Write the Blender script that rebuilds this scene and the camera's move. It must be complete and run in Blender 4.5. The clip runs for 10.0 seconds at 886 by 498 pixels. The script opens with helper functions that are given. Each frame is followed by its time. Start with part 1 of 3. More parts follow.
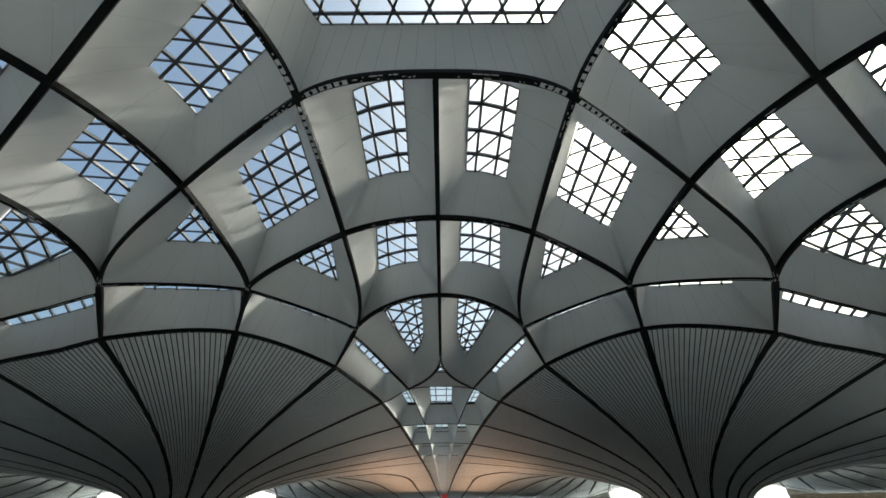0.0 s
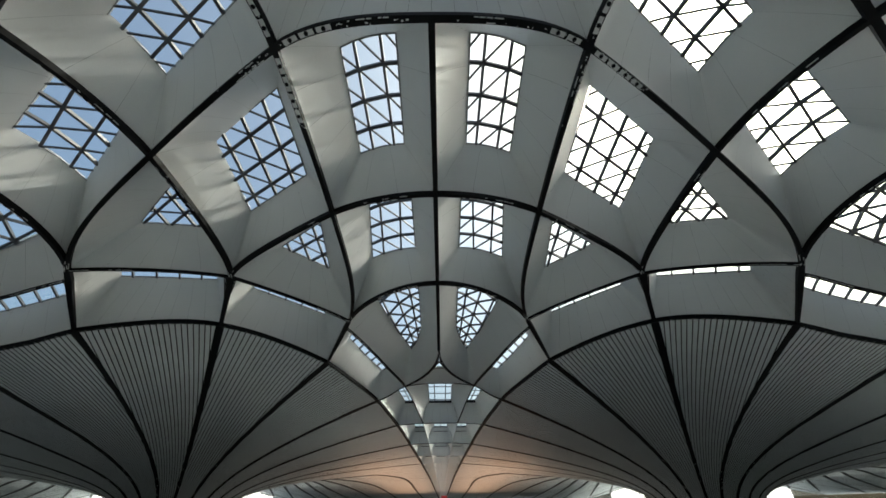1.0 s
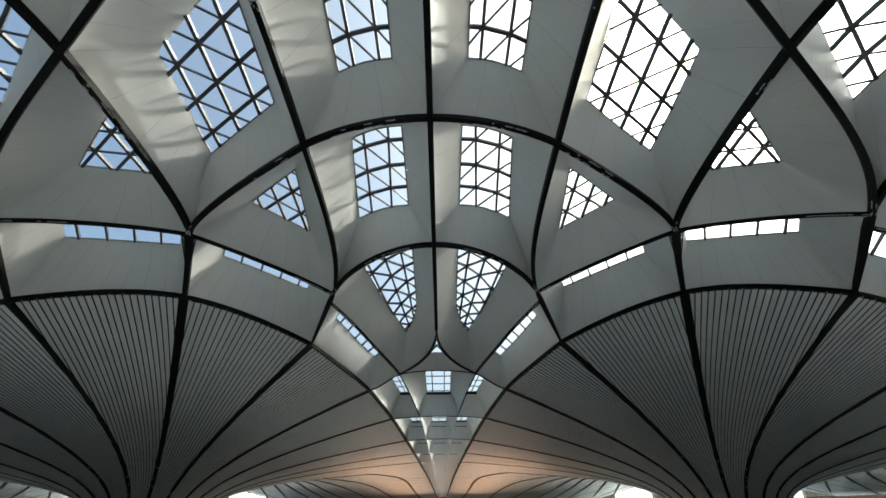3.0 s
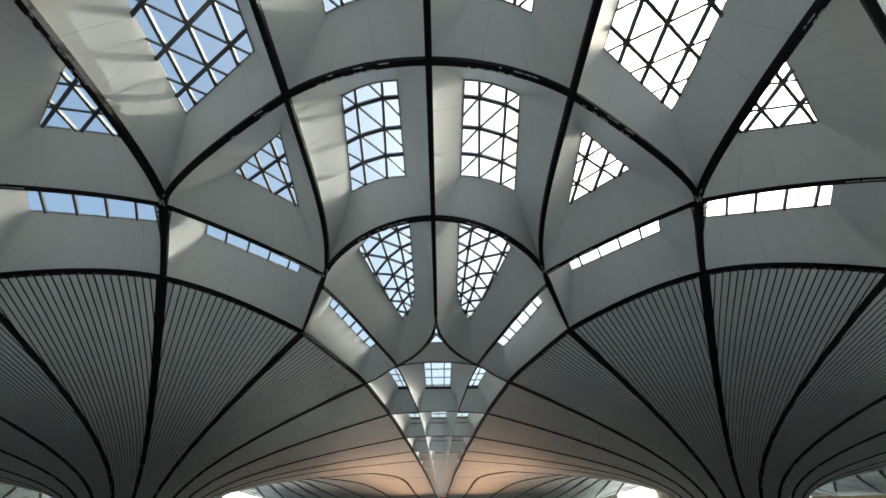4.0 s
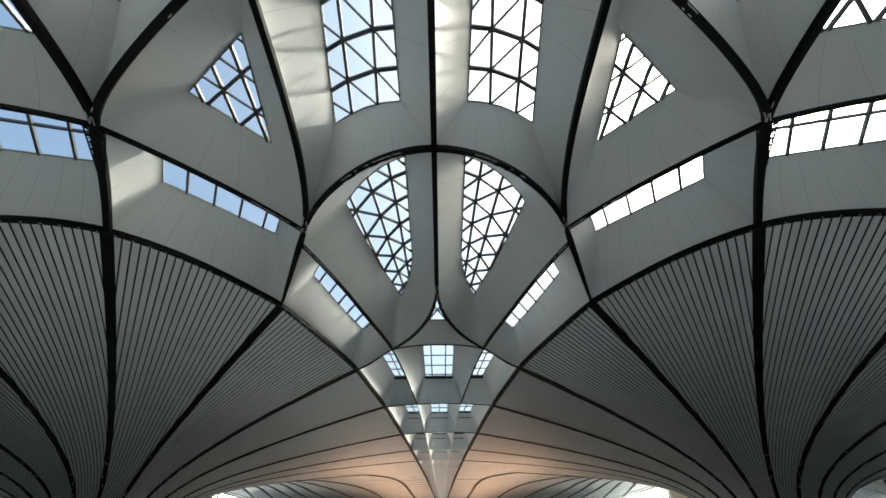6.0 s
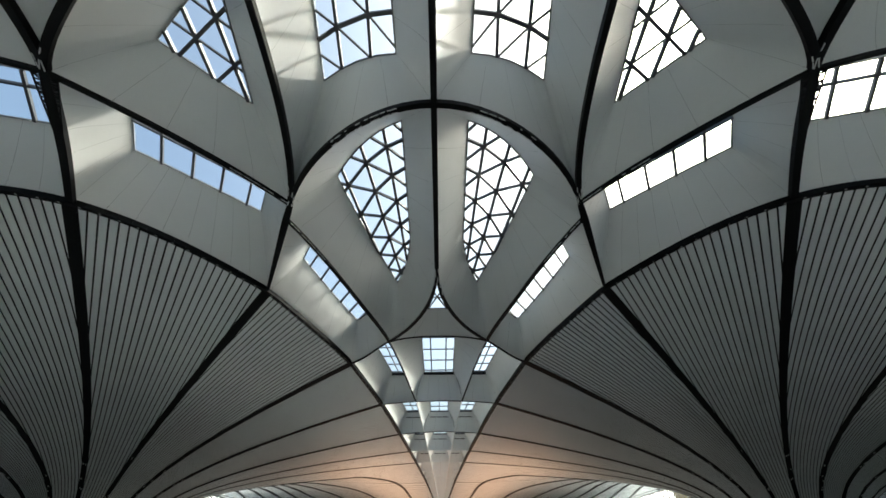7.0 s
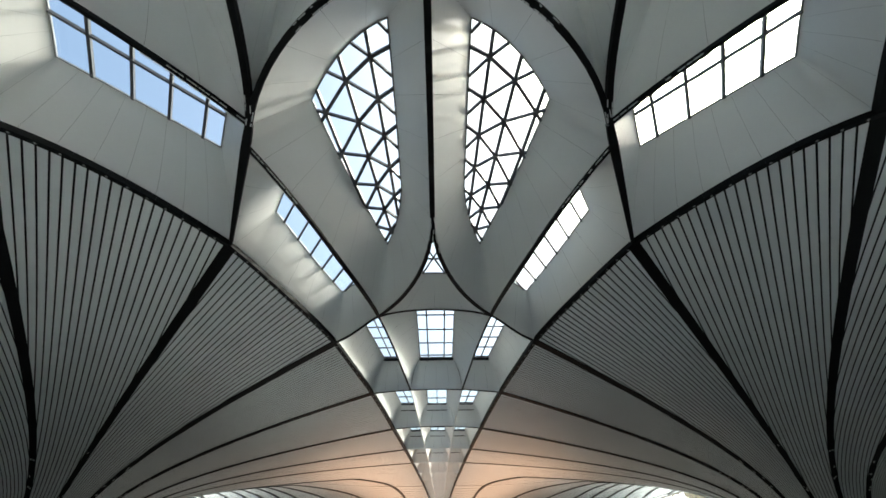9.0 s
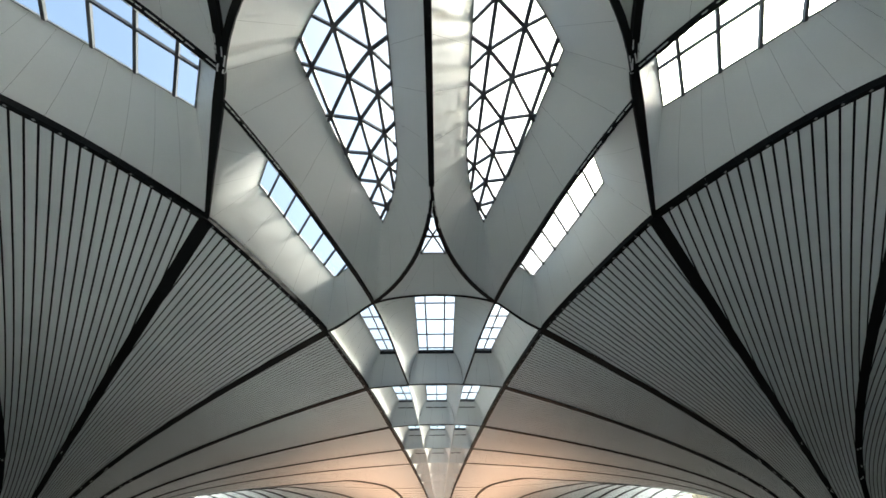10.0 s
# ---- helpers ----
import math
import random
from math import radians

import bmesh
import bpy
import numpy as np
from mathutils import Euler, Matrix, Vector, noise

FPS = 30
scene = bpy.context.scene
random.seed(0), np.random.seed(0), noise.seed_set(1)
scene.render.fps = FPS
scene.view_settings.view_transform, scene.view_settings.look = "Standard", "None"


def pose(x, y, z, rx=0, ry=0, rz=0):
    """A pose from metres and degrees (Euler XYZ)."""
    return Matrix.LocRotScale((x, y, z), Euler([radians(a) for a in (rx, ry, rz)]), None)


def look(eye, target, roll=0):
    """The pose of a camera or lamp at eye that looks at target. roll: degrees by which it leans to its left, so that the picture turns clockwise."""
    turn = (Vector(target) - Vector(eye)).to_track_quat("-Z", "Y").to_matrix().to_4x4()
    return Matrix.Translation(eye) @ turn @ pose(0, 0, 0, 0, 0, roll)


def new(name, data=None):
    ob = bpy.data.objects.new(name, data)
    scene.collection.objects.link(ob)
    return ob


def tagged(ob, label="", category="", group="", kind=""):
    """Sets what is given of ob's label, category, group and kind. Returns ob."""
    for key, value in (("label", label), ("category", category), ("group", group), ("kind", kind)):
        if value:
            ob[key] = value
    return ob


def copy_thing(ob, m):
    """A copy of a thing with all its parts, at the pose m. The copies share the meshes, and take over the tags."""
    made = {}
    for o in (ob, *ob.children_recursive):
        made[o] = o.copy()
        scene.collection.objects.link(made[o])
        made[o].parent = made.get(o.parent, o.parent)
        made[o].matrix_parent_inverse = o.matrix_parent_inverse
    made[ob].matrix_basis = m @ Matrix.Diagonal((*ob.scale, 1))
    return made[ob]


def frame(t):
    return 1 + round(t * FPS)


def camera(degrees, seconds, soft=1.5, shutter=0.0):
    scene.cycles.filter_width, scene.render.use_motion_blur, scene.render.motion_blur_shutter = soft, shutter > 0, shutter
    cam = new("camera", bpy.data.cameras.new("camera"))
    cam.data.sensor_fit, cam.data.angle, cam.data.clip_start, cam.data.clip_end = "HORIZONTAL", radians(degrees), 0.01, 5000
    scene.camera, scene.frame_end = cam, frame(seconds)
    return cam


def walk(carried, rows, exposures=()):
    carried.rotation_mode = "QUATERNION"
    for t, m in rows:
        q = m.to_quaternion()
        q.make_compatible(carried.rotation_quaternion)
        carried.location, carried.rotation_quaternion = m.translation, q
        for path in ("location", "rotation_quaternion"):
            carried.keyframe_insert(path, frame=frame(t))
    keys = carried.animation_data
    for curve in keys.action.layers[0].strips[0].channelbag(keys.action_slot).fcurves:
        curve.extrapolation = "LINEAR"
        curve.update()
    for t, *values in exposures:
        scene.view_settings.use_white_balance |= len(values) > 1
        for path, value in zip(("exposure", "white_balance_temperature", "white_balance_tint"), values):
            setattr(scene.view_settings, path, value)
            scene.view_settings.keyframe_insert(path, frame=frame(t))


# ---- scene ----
cam = camera(104.3, 10.0, soft=1.6)
METRES, EYE, TILT, LEAN, TURN = 50.0, 1.7, 37.1, 0.52, 0.07
ROWS = [
    (0.0, 0.0, 0.0, 0.0, 0.0, -0.0, 0.0),
    (0.5, 0.0021, 0.0399, -0.0259, -0.03, 0.07, 0.0),
    (1.0, 0.0038, 0.0772, -0.051, -0.07, 0.15, 0.01),
    (1.5, 0.0062, 0.1174, -0.0801, -0.09, 0.22, 0.0),
    (2.0, 0.0085, 0.1546, -0.1085, -0.09, 0.28, 0.0),
    (2.5, 0.0104, 0.1952, -0.1403, -0.09, 0.3, 0.0),
    (4.0, 0.0095, 0.315, -0.2366, -0.16, 0.42, 0.0),
    (4.5, 0.0071, 0.3563, -0.2714, -0.24, 0.48, 0.05),
    (5.0, 0.006, 0.3947, -0.3019, -0.22, 0.57, 0.03),
    (5.5, 0.0041, 0.4371, -0.3346, -0.23, 0.74, 0.04),
    (7.0, 0.0015, 0.5606, -0.4235, -0.24, 1.36, -0.04),
    (7.5, 0.0012, 0.6021, -0.4549, -0.32, 1.52, 0.02),
    (8.0, 0.0025, 0.639, -0.4857, -0.38, 1.67, 0.02),
    (8.5, 0.0056, 0.6786, -0.5204, -0.34, 1.93, -0.02),
    (9.0, 0.0083, 0.715, -0.55, -0.29, 2.11, -0.1),
    (9.5, 0.0092, 0.7553, -0.5799, -0.29, 2.26, -0.12),
    (10.0, 0.0073, 0.7956, -0.6032, -0.36, 2.34, -0.1),
]
walk(cam, [(t, pose(0.41, 5.3, EYE, TILT, LEAN, TURN) @ pose(METRES * x, METRES * y, METRES * z, 90 + pitch, roll, yaw)) for t, x, y, z, yaw, pitch, roll in ROWS],
     exposures=[(0.0, 0.71, 6420, 3.0), (4.5, 1.09, 6420, 3.0), (9.0, 1.46, 6420, 3.0), (10.0, 1.71, 6420, 3.0)])

# ---- light: clear sky, sun high on the right ahead ----
SUN_EL, SUN_AZ = 49.3, 68.3          # azimuth clockwise from +Y
world = bpy.data.worlds.new("sky")
scene.world = world
world.use_nodes = True
wn = world.node_tree
sky = wn.nodes.new("ShaderNodeTexSky")
sky.sky_type, sky.sun_disc = "NISHITA", False
sky.sun_elevation, sky.sun_rotation = radians(SUN_EL), radians(SUN_AZ)
sky.air_density, sky.dust_density, sky.ozone_density = 0.9, 8.5, 0.8
wn.nodes["Background"].inputs["Strength"].default_value = 0.172
wn.links.new(sky.outputs[0], wn.nodes["Background"].inputs["Color"])
sun = new("sun", bpy.data.lights.new("sun", "SUN"))
sun.data.energy, sun.data.angle, sun.data.color = 1.75, radians(0.53), (1.0, 0.97, 0.93)
to_sun = Vector((math.sin(radians(SUN_AZ)) * math.cos(radians(SUN_EL)), math.cos(radians(SUN_AZ)) * math.cos(radians(SUN_EL)), math.sin(radians(SUN_EL))))
sun.matrix_world = look(to_sun * 500, (0, 0, 0))

# warm lamps of the concourse, low over the floor beside the strip
for x in (-22, 22):
    lamp = new("concourse_lamp", bpy.data.lights.new("concourse_lamp", "AREA"))
    lamp.data.shape, lamp.data.size, lamp.data.size_y = "RECTANGLE", 26.0, 190.0
    lamp.data.energy, lamp.data.color = 6800, (1.0, 0.55, 0.33)
    lamp.matrix_world = pose(x, 250, 1.0, 180, 0, 0)

# daylight through the glass facades behind the columns
for m in (1, -1):
    for p, q in (((106, 232), (146, 377)), ((96, 166.3), (106, 232))):
        for fold in (False, True):
            ends = [Vector((x, y)) for x, y in (p, q)]
            if fold:
                ends = [Vector((-e.x / 2 + e.y * math.sqrt(3) / 2, e.x * math.sqrt(3) / 2 + e.y / 2)) for e in ends]
            mid, run = (ends[0] + ends[1]) / 2, ends[1] - ends[0]
            lamp = new("facade_daylight", bpy.data.lights.new("facade_daylight", "AREA"))
            lamp.data.shape, lamp.data.size, lamp.data.size_y = "RECTANGLE", run.length, 12.6
            lamp.data.energy, lamp.data.color = 12.0 * run.length * 12.6, (1.0, 0.95, 0.88)
            side = Vector((run.y, -run.x)).normalized()
            if side.dot(Vector((81.6, 141.3)) - mid) < 0:
                side = -side
            eye = mid - side * 0.6
            lamp.matrix_world = look((m * eye.x, eye.y, 6.7), (m * (eye.x + side.x), eye.y + side.y, 6.7))


# ---- materials ----
def material(name, color, rough=0.5, metal=0.0, vary=0.06, scale=0.35, bump=0.0, fine=14.0, each=0.0, sheen=0.5):
    """Paint, metal or stone: broad stains, fine grain, a small change from piece to piece."""
    m = bpy.data.materials.new(name)
    m.use_nodes = True
    nt = m.node_tree
    b = nt.nodes["Principled BSDF"]
    b.inputs["Roughness"].default_value, b.inputs["Metallic"].default_value = rough, metal
    b.inputs["Specular IOR Level"].default_value = sheen
    co = nt.nodes.new("ShaderNodeNewGeometry")
    big, small = nt.nodes.new("ShaderNodeTexNoise"), nt.nodes.new("ShaderNodeTexNoise")
    big.inputs["Scale"].default_value, small.inputs["Scale"].default_value = scale, fine
    big.inputs["Detail"].default_value = 5.0
    for n in (big, small):
        nt.links.new(co.outputs["Position"], n.inputs["Vector"])
    add = nt.nodes.new("ShaderNodeMath")
    add.operation = "MULTIPLY_ADD"
    add.inputs[1].default_value = 0.35
    nt.links.new(small.outputs["Fac"], add.inputs[0])
    nt.links.new(big.outputs["Fac"], add.inputs[2])
    last = add.outputs[0]
    if each:
        info = nt.nodes.new("ShaderNodeObjectInfo")
        e = nt.nodes.new("ShaderNodeMath")
        e.operation = "MULTIPLY_ADD"
        e.inputs[1].default_value = each
        nt.links.new(info.outputs["Random"], e.inputs[0])
        nt.links.new(last, e.inputs[2])
        last = e.outputs[0]
    ramp = nt.nodes.new("ShaderNodeMapRange")
    ramp.inputs["From Min"].default_value, ramp.inputs["From Max"].default_value = 0.4, 1.0
    ramp.inputs["To Min"].default_value, ramp.inputs["To Max"].default_value = 1 - vary, 1 + vary
    nt.links.new(last, ramp.inputs["Value"])
    mul = nt.nodes.new("ShaderNodeVectorMath")
    mul.operation = "SCALE"
    mul.inputs[0].default_value = color
    nt.links.new(ramp.outputs[0], mul.inputs["Scale"])
    nt.links.new(mul.outputs[0], b.inputs["Base Color"])
    if bump:
        bm = nt.nodes.new("ShaderNodeBump")
        bm.inputs["Strength"].default_value, bm.inputs["Distance"].default_value = bump, 0.02
        nt.links.new(add.outputs[0], bm.inputs["Height"])
        nt.links.new(bm.outputs[0], b.inputs["Normal"])
    return m


def glass(name, tint):
    m = bpy.data.materials.new(name)
    m.use_nodes = True
    nt = m.node_tree
    nt.nodes.remove(nt.nodes["Principled BSDF"])
    clear, gloss = nt.nodes.new("ShaderNodeBsdfTransparent"), nt.nodes.new("ShaderNodeBsdfGlossy")
    clear.inputs["Color"].default_value = (*tint, 1)
    gloss.inputs["Roughness"].default_value = 0.03
    fr, mix = nt.nodes.new("ShaderNodeFresnel"), nt.nodes.new("ShaderNodeMixShader")
    fr.inputs["IOR"].default_value = 1.35
    nt.links.new(fr.outputs[0], mix.inputs[0])
    nt.links.new(clear.outputs[0], mix.inputs[1])
    nt.links.new(gloss.outputs[0], mix.inputs[2])
    nt.links.new(mix.outputs[0], nt.nodes["Material Output"].inputs["Surface"])
    return m


WHITE = material("white_panel", (0.70, 0.72, 0.715), 0.45, 0.0, 0.05, 0.12, 0.05, 6.0)
SLAT = material("aluminium_slat", (0.68, 0.71, 0.72), 0.5, 0.0, 0.07, 0.2, 0.04, 9.0, 0.25)
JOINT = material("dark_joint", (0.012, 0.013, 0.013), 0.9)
BLACK = material("black_metal", (0.005, 0.0055, 0.006), 0.6, 0.0, 0.2, 0.6, 0.1, sheen=0.15)
STEEL = material("grey_steel", (0.06, 0.064, 0.07), 0.45, 0.0, 0.08)
KERB = material("kerb_steel", (0.22, 0.23, 0.235), 0.5, 0.0, 0.08)
PALE = material("pale_steel", (0.6, 0.61, 0.6), 0.35, 0.0, 0.1)
FITTING = material("fitting_metal", (0.35, 0.36, 0.36), 0.3, 0.6)
ROOFING = material("roof_sheet", (0.50, 0.50, 0.49), 0.5, 0.0, 0.08, 0.05)
STONE = material("floor_stone", (0.46, 0.48, 0.49), 0.25, 0.0, 0.08, 0.05, 0.0, 2.0)
EARTH = material("apron_concrete", (0.52, 0.52, 0.50), 0.85, 0.0, 0.15, 0.02)
GLASS = glass("clear_glass", (0.88, 0.96, 0.93))

# ---- plan: six-fold hall, sector axis +Y, lengths in metres from the dome's centre ----
COS60, SIN60 = 0.5, math.sqrt(3) / 2
LIP = [(0, 33.2), (21, 32.5), (27, 32.1), (38, 31.4), (43, 31.15), (56, 30.2), (62, 29.7), (69, 29.3), (75.6, 27.9), (83.7, 26.4), (90, 25.2), (97, 24.5),
       (102, 23.9), (120.5, 21.2), (138, 18.8), (156, 17.7), (174, 17.0), (220, 15.8), (320, 14.3), (404, 13.0), (500, 11.8), (900, 10.5)]
LIP_R, LIP_Z = np.array([a for a, b in LIP]), np.array([b for a, b in LIP])
AXIS = np.array((163.2 * COS60, 163.2 * SIN60))  # the funnel column on the 60 degree line


def V(*p):
    return np.array(p, float)


def flip60(p):
    """Mirror a plan point in the 60 degree line."""
    k = COS60 * p[0] + SIN60 * p[1]
    return V(2 * k * COS60 - p[0], 2 * k * SIN60 - p[1])


def turn(p, degrees):
    c, s = math.cos(radians(degrees)), math.sin(radians(degrees))
    return V(c * p[0] - s * p[1], s * p[0] + c * p[1])


LIP_AT = np.arange(0, 960, 0.25)
LIP_SOFT = sum(np.interp(LIP_AT + k, LIP_R, LIP_Z) for k in (-3, -1.5, 0, 1.5, 3)) / 5


def smooth_lip(r):
    return np.interp(r, LIP_AT, LIP_SOFT)


def settle(p):
    """The roof beyond the two front columns lies a little lower and closer in than a true sixth of the hall: moves world points (n, 3)."""
    p = np.array(p, float)
    side = np.where(p[:, 0] < 0, -1.0, 1.0)
    d = np.clip(SIN60 * np.abs(p[:, 0]) - COS60 * p[:, 1], 0, 26)
    w = np.clip(p[:, 2] / 25, 0, 1)
    p[:, 0] -= side * SIN60 * 0.06 * d * w
    p[:, 1] += COS60 * 0.06 * d * w
    p[:, 2] -= 0.1 * d * d / (d + 8) * w
    return p


def settled(m):
    """The matrix m of a thing on the roof, moved and tilted with the roof under it."""
    o = np.array(m.translation)
    a, b, c = settle([o, o + (2.0, 0, 0), o + (0, 2.0, 0)])
    x, y = Vector(b - a).normalized(), Vector(c - a).normalized()
    z = x.cross(y).normalized()
    tilt = Matrix((x, z.cross(x), z)).transposed().to_4x4()
    spin = m.copy()
    spin.translation = (0, 0, 0)
    return Matrix.Translation(Vector(a)) @ tilt @ spin


def lips(p):
    """Heights of the seams at plan points (n, 2): falling outwards, with a ridge where the strip begins."""
    return smooth_lip(np.hypot(p[:, 0], p[:, 1])) + np.interp(p[:, 1], (82, 90, 97, 106), (0, 1.1, 1.8, 0)) * np.exp(-(p[:, 0] / 12) ** 6)


def lip(p):
    return float(lips(np.array([p], float))[0])


def curve(p, tp, q, tq, n=12, wp=1.0, wq=1.0):
    """A plan curve from p to q with the tangents tp and tq, of the weights wp and wq."""
    p, q = V(*p), V(*q)
    k = np.hypot(*(q - p))
    tp, tq = V(*tp) / np.hypot(*tp) * k * wp, V(*tq) / np.hypot(*tq) * k * wq
    s = np.linspace(0, 1, n + 1)[:, None]
    return (2 * s**3 - 3 * s**2 + 1) * p + (s**3 - 2 * s**2 + s) * tp + (3 * s**2 - 2 * s**3) * q + (s**3 - s**2) * tq


def ring(p, q, n=12):
    """A plan curve from p to q round the funnel column."""
    p, q = V(*p) - AXIS, V(*q) - AXIS
    a, b = math.atan2(p[1], p[0]), math.atan2(q[1], q[0])
    b += 2 * math.pi * round((a - b) / (2 * math.pi))
    da, db = np.hypot(*p), np.hypot(*q)
    s = np.linspace(0, 1, n + 1)
    ang, rad = a + (b - a) * s, da + (db - da) * s
    return AXIS + np.stack([rad * np.cos(ang), rad * np.sin(ang)], 1)


def straight(p, q, n=12):
    s = np.linspace(0, 1, n + 1)[:, None]
    return V(*p) * (1 - s) + V(*q) * s


def chain(*curves):
    return np.concatenate([curves[0]] + [c[1:] for c in curves[1:]])


def sample(line, s):
    """Points at the fractions s of a polyline's length."""
    d = np.concatenate([[0], np.cumsum(np.hypot(*(line[1:] - line[:-1]).T))])
    return np.stack([np.interp(np.asarray(s) * d[-1], d, line[:, k]) for k in (0, 1)], 1)


# nodes of the seam net, right half of a sector
a0, b0, c1, y0 = V(0, 20.4), V(0, 38.2), V(0, 56.1), V(0, 77.2)
q1, j2, r2 = V(25.9 * COS60, 25.9 * SIN60), V(61.3 * COS60, 61.3 * SIN60), V(75.6 * COS60, 75.6 * SIN60)
b1, j1, k1, k0 = V(12.75, 41.0), V(16.03, 67.1), V(8.4, 96.6), V(0, 94.3)
r1, r3 = V(22.93, 80.5), V(15.5, 100.9)
OUT1 = (r1 - j1) / np.hypot(*(r1 - j1))
OUT2 = V(COS60, SIN60)
RING_A = curve(a0, (1, 0), q1, (0.89, 0.45))
SPOKE = chain(curve(q1, flip60(V(0.89, 0.45)), b1, (0.02, 1)), curve(b1, (0.02, 1), j1, OUT1 + V(-0.1, 0), 14))
RING_B0 = curve(b0, (1, 0), b1, (0.9, 0.42))
RING_B1 = curve(b1, (0.88, 0.47), j2, OUT2, 14, 0.9, 0.5)
RING_C = curve(c1, (1, 0), j1, OUT1 * 1.0, 14)
j1k = j1 + (r1 - j1) * 0.14                         # where the seam towards the strip leaves the upper seam
RING_J12, RING_JK = ring(j1, j2), ring(j1k, k1)
RING_J1K = chain(straight(j1, j1k, 2), RING_JK)
FORK = curve(y0, (0.0, 1), k1, (0.75, 0.66), 14, 1.0, 0.8)
ARC_K = curve(k1, (-1, -0.42), -k1 * V(1, -1), (-1, 0.42), 12)

# the strip: cross seams every 18 m, rims and lanes closing in towards the end column
STRIP_Y = [118.3] + [118.3 + 18 * k for k in range(1, 21)]
RIM_W = [(100.9, 15.5), (118.3, 12.1), (136.3, 9.8), (154.3, 8.6), (172.3, 7.8), (220.0, 6.4), (500.0, 3.2)]


def rim_half(y):
    return sum(float(np.interp(y + k, [a for a, b in RIM_W], [b for a, b in RIM_W])) for k in ((-6, -3, 0, 3, 6) if y > 108 else (0,))) / (5 if y > 108 else 1)


def lane_half(y):
    return float(np.interp(y, [96.6, 105.3, 118.3, 136.3, 172.3, 480], [8.4, 6.3, 4.7, 3.7, 2.9, 1.2]))


# ---- mesh helpers ----
def mesh_of(name, verts, faces, mats, index=None, smooth=False):
    me = bpy.data.meshes.new(name)
    me.from_pydata([tuple(map(float, v)) for v in verts], [], faces)
    for m in mats:
        me.materials.append(m)
    if index is not None:
        me.polygons.foreach_set("material_index", index)
    if smooth:
        me.polygons.foreach_set("use_smooth", [True] * len(me.polygons))
    me.update()
    return me


class Sheet:
    """Collects grids of points into one mesh."""

    def __init__(self):
        self.v, self.f, self.i, self.n = [], [], [], {}

    def grid(self, rows, mat=0, normals=None):
        n, w, base = len(rows), len(rows[0]), len(self.v)
        for r in rows:
            self.v.extend(r)
        if normals is not None:                    # (n, w, 3): soft shading over the corners
            self.n[base] = np.reshape(normals, (-1, 3))
        for a in range(n - 1):
            for b in range(w - 1):
                k = base + a * w + b
                self.f.append((k, k + 1, k + w + 1, k + w))
                self.i.append(mat)

    def poly(self, pts, mat=0):
        base = len(self.v)
        self.v.extend(pts)
        self.f.append(tuple(range(base, base + len(pts))))
        self.i.append(mat)

    def bar(self, p, q, wide, tall, mat=0, up=(0, 0, 1)):
        """A square bar from p to q; its top is at the line."""
        p, q, up = Vector(p), Vector(q), Vector(up)
        side = (q - p).cross(up).normalized() * wide / 2
        down = up * -tall
        base = len(self.v)
        for e in (p, q):
            self.v.extend([tuple(e + side), tuple(e - side), tuple(e - side + down), tuple(e + side + down)])
        for f in ((0, 1, 5, 4), (1, 2, 6, 5), (2, 3, 7, 6), (3, 0, 4, 7), (3, 2, 1, 0), (4, 5, 6, 7)):
            self.f.append(tuple(base + k for k in f))
            self.i.append(mat)

    def mesh(self, name, mats, smooth=False, turned=None):
        """turned: degrees about the hall's middle, with the roof's settling."""
        if turned is None:
            return mesh_of(name, self.v, self.f, mats, self.i, smooth)
        c, s = math.cos(radians(turned)), math.sin(radians(turned))
        spin = np.array([[c, s, 0], [-s, c, 0], [0, 0, 1]])
        me = mesh_of(name, settle(np.array(self.v, float) @ spin), self.f, mats, self.i, bool(self.n))
        if self.n:
            normals = np.zeros((len(self.v), 3))
            for base, block in self.n.items():
                normals[base:base + len(block)] = block @ spin
            me.normals_split_custom_set_from_vertices(normals.tolist())
        return me


def part(name, me, parent, label=""):
    ob = new(name, me)
    ob.parent = parent
    if label:
        ob["label"] = label
    return ob


def beam(sheet, line, wide, proud=0.06, tall=0.55, mat=0):
    """A black seam profile that follows a plan line under the ceiling's lips."""
    t = np.gradient(line, axis=0)
    t /= np.hypot(t[:, 0], t[:, 1])[:, None]
    n = np.stack([-t[:, 1], t[:, 0]], 1) * (np.interp(np.linspace(0, 1, len(line)), (0, 0.15, 1), wide)[:, None] if isinstance(wide, tuple) else wide) / 2
    z = np.array([lip(p) for p in line])
    rows = []
    for p, m, h in zip(line, n, z):
        l, r = p - m, p + m
        rows.append([(*l, h + tall), (*l, h - proud), (*r, h - proud), (*r, h + tall), (*l, h + tall)])
    sheet.grid(rows, mat)


# ---- coffers: walls that rise from the seams to a skylight ----
def top_height(p, rise):
    return smooth_lip(math.hypot(*p)) + rise


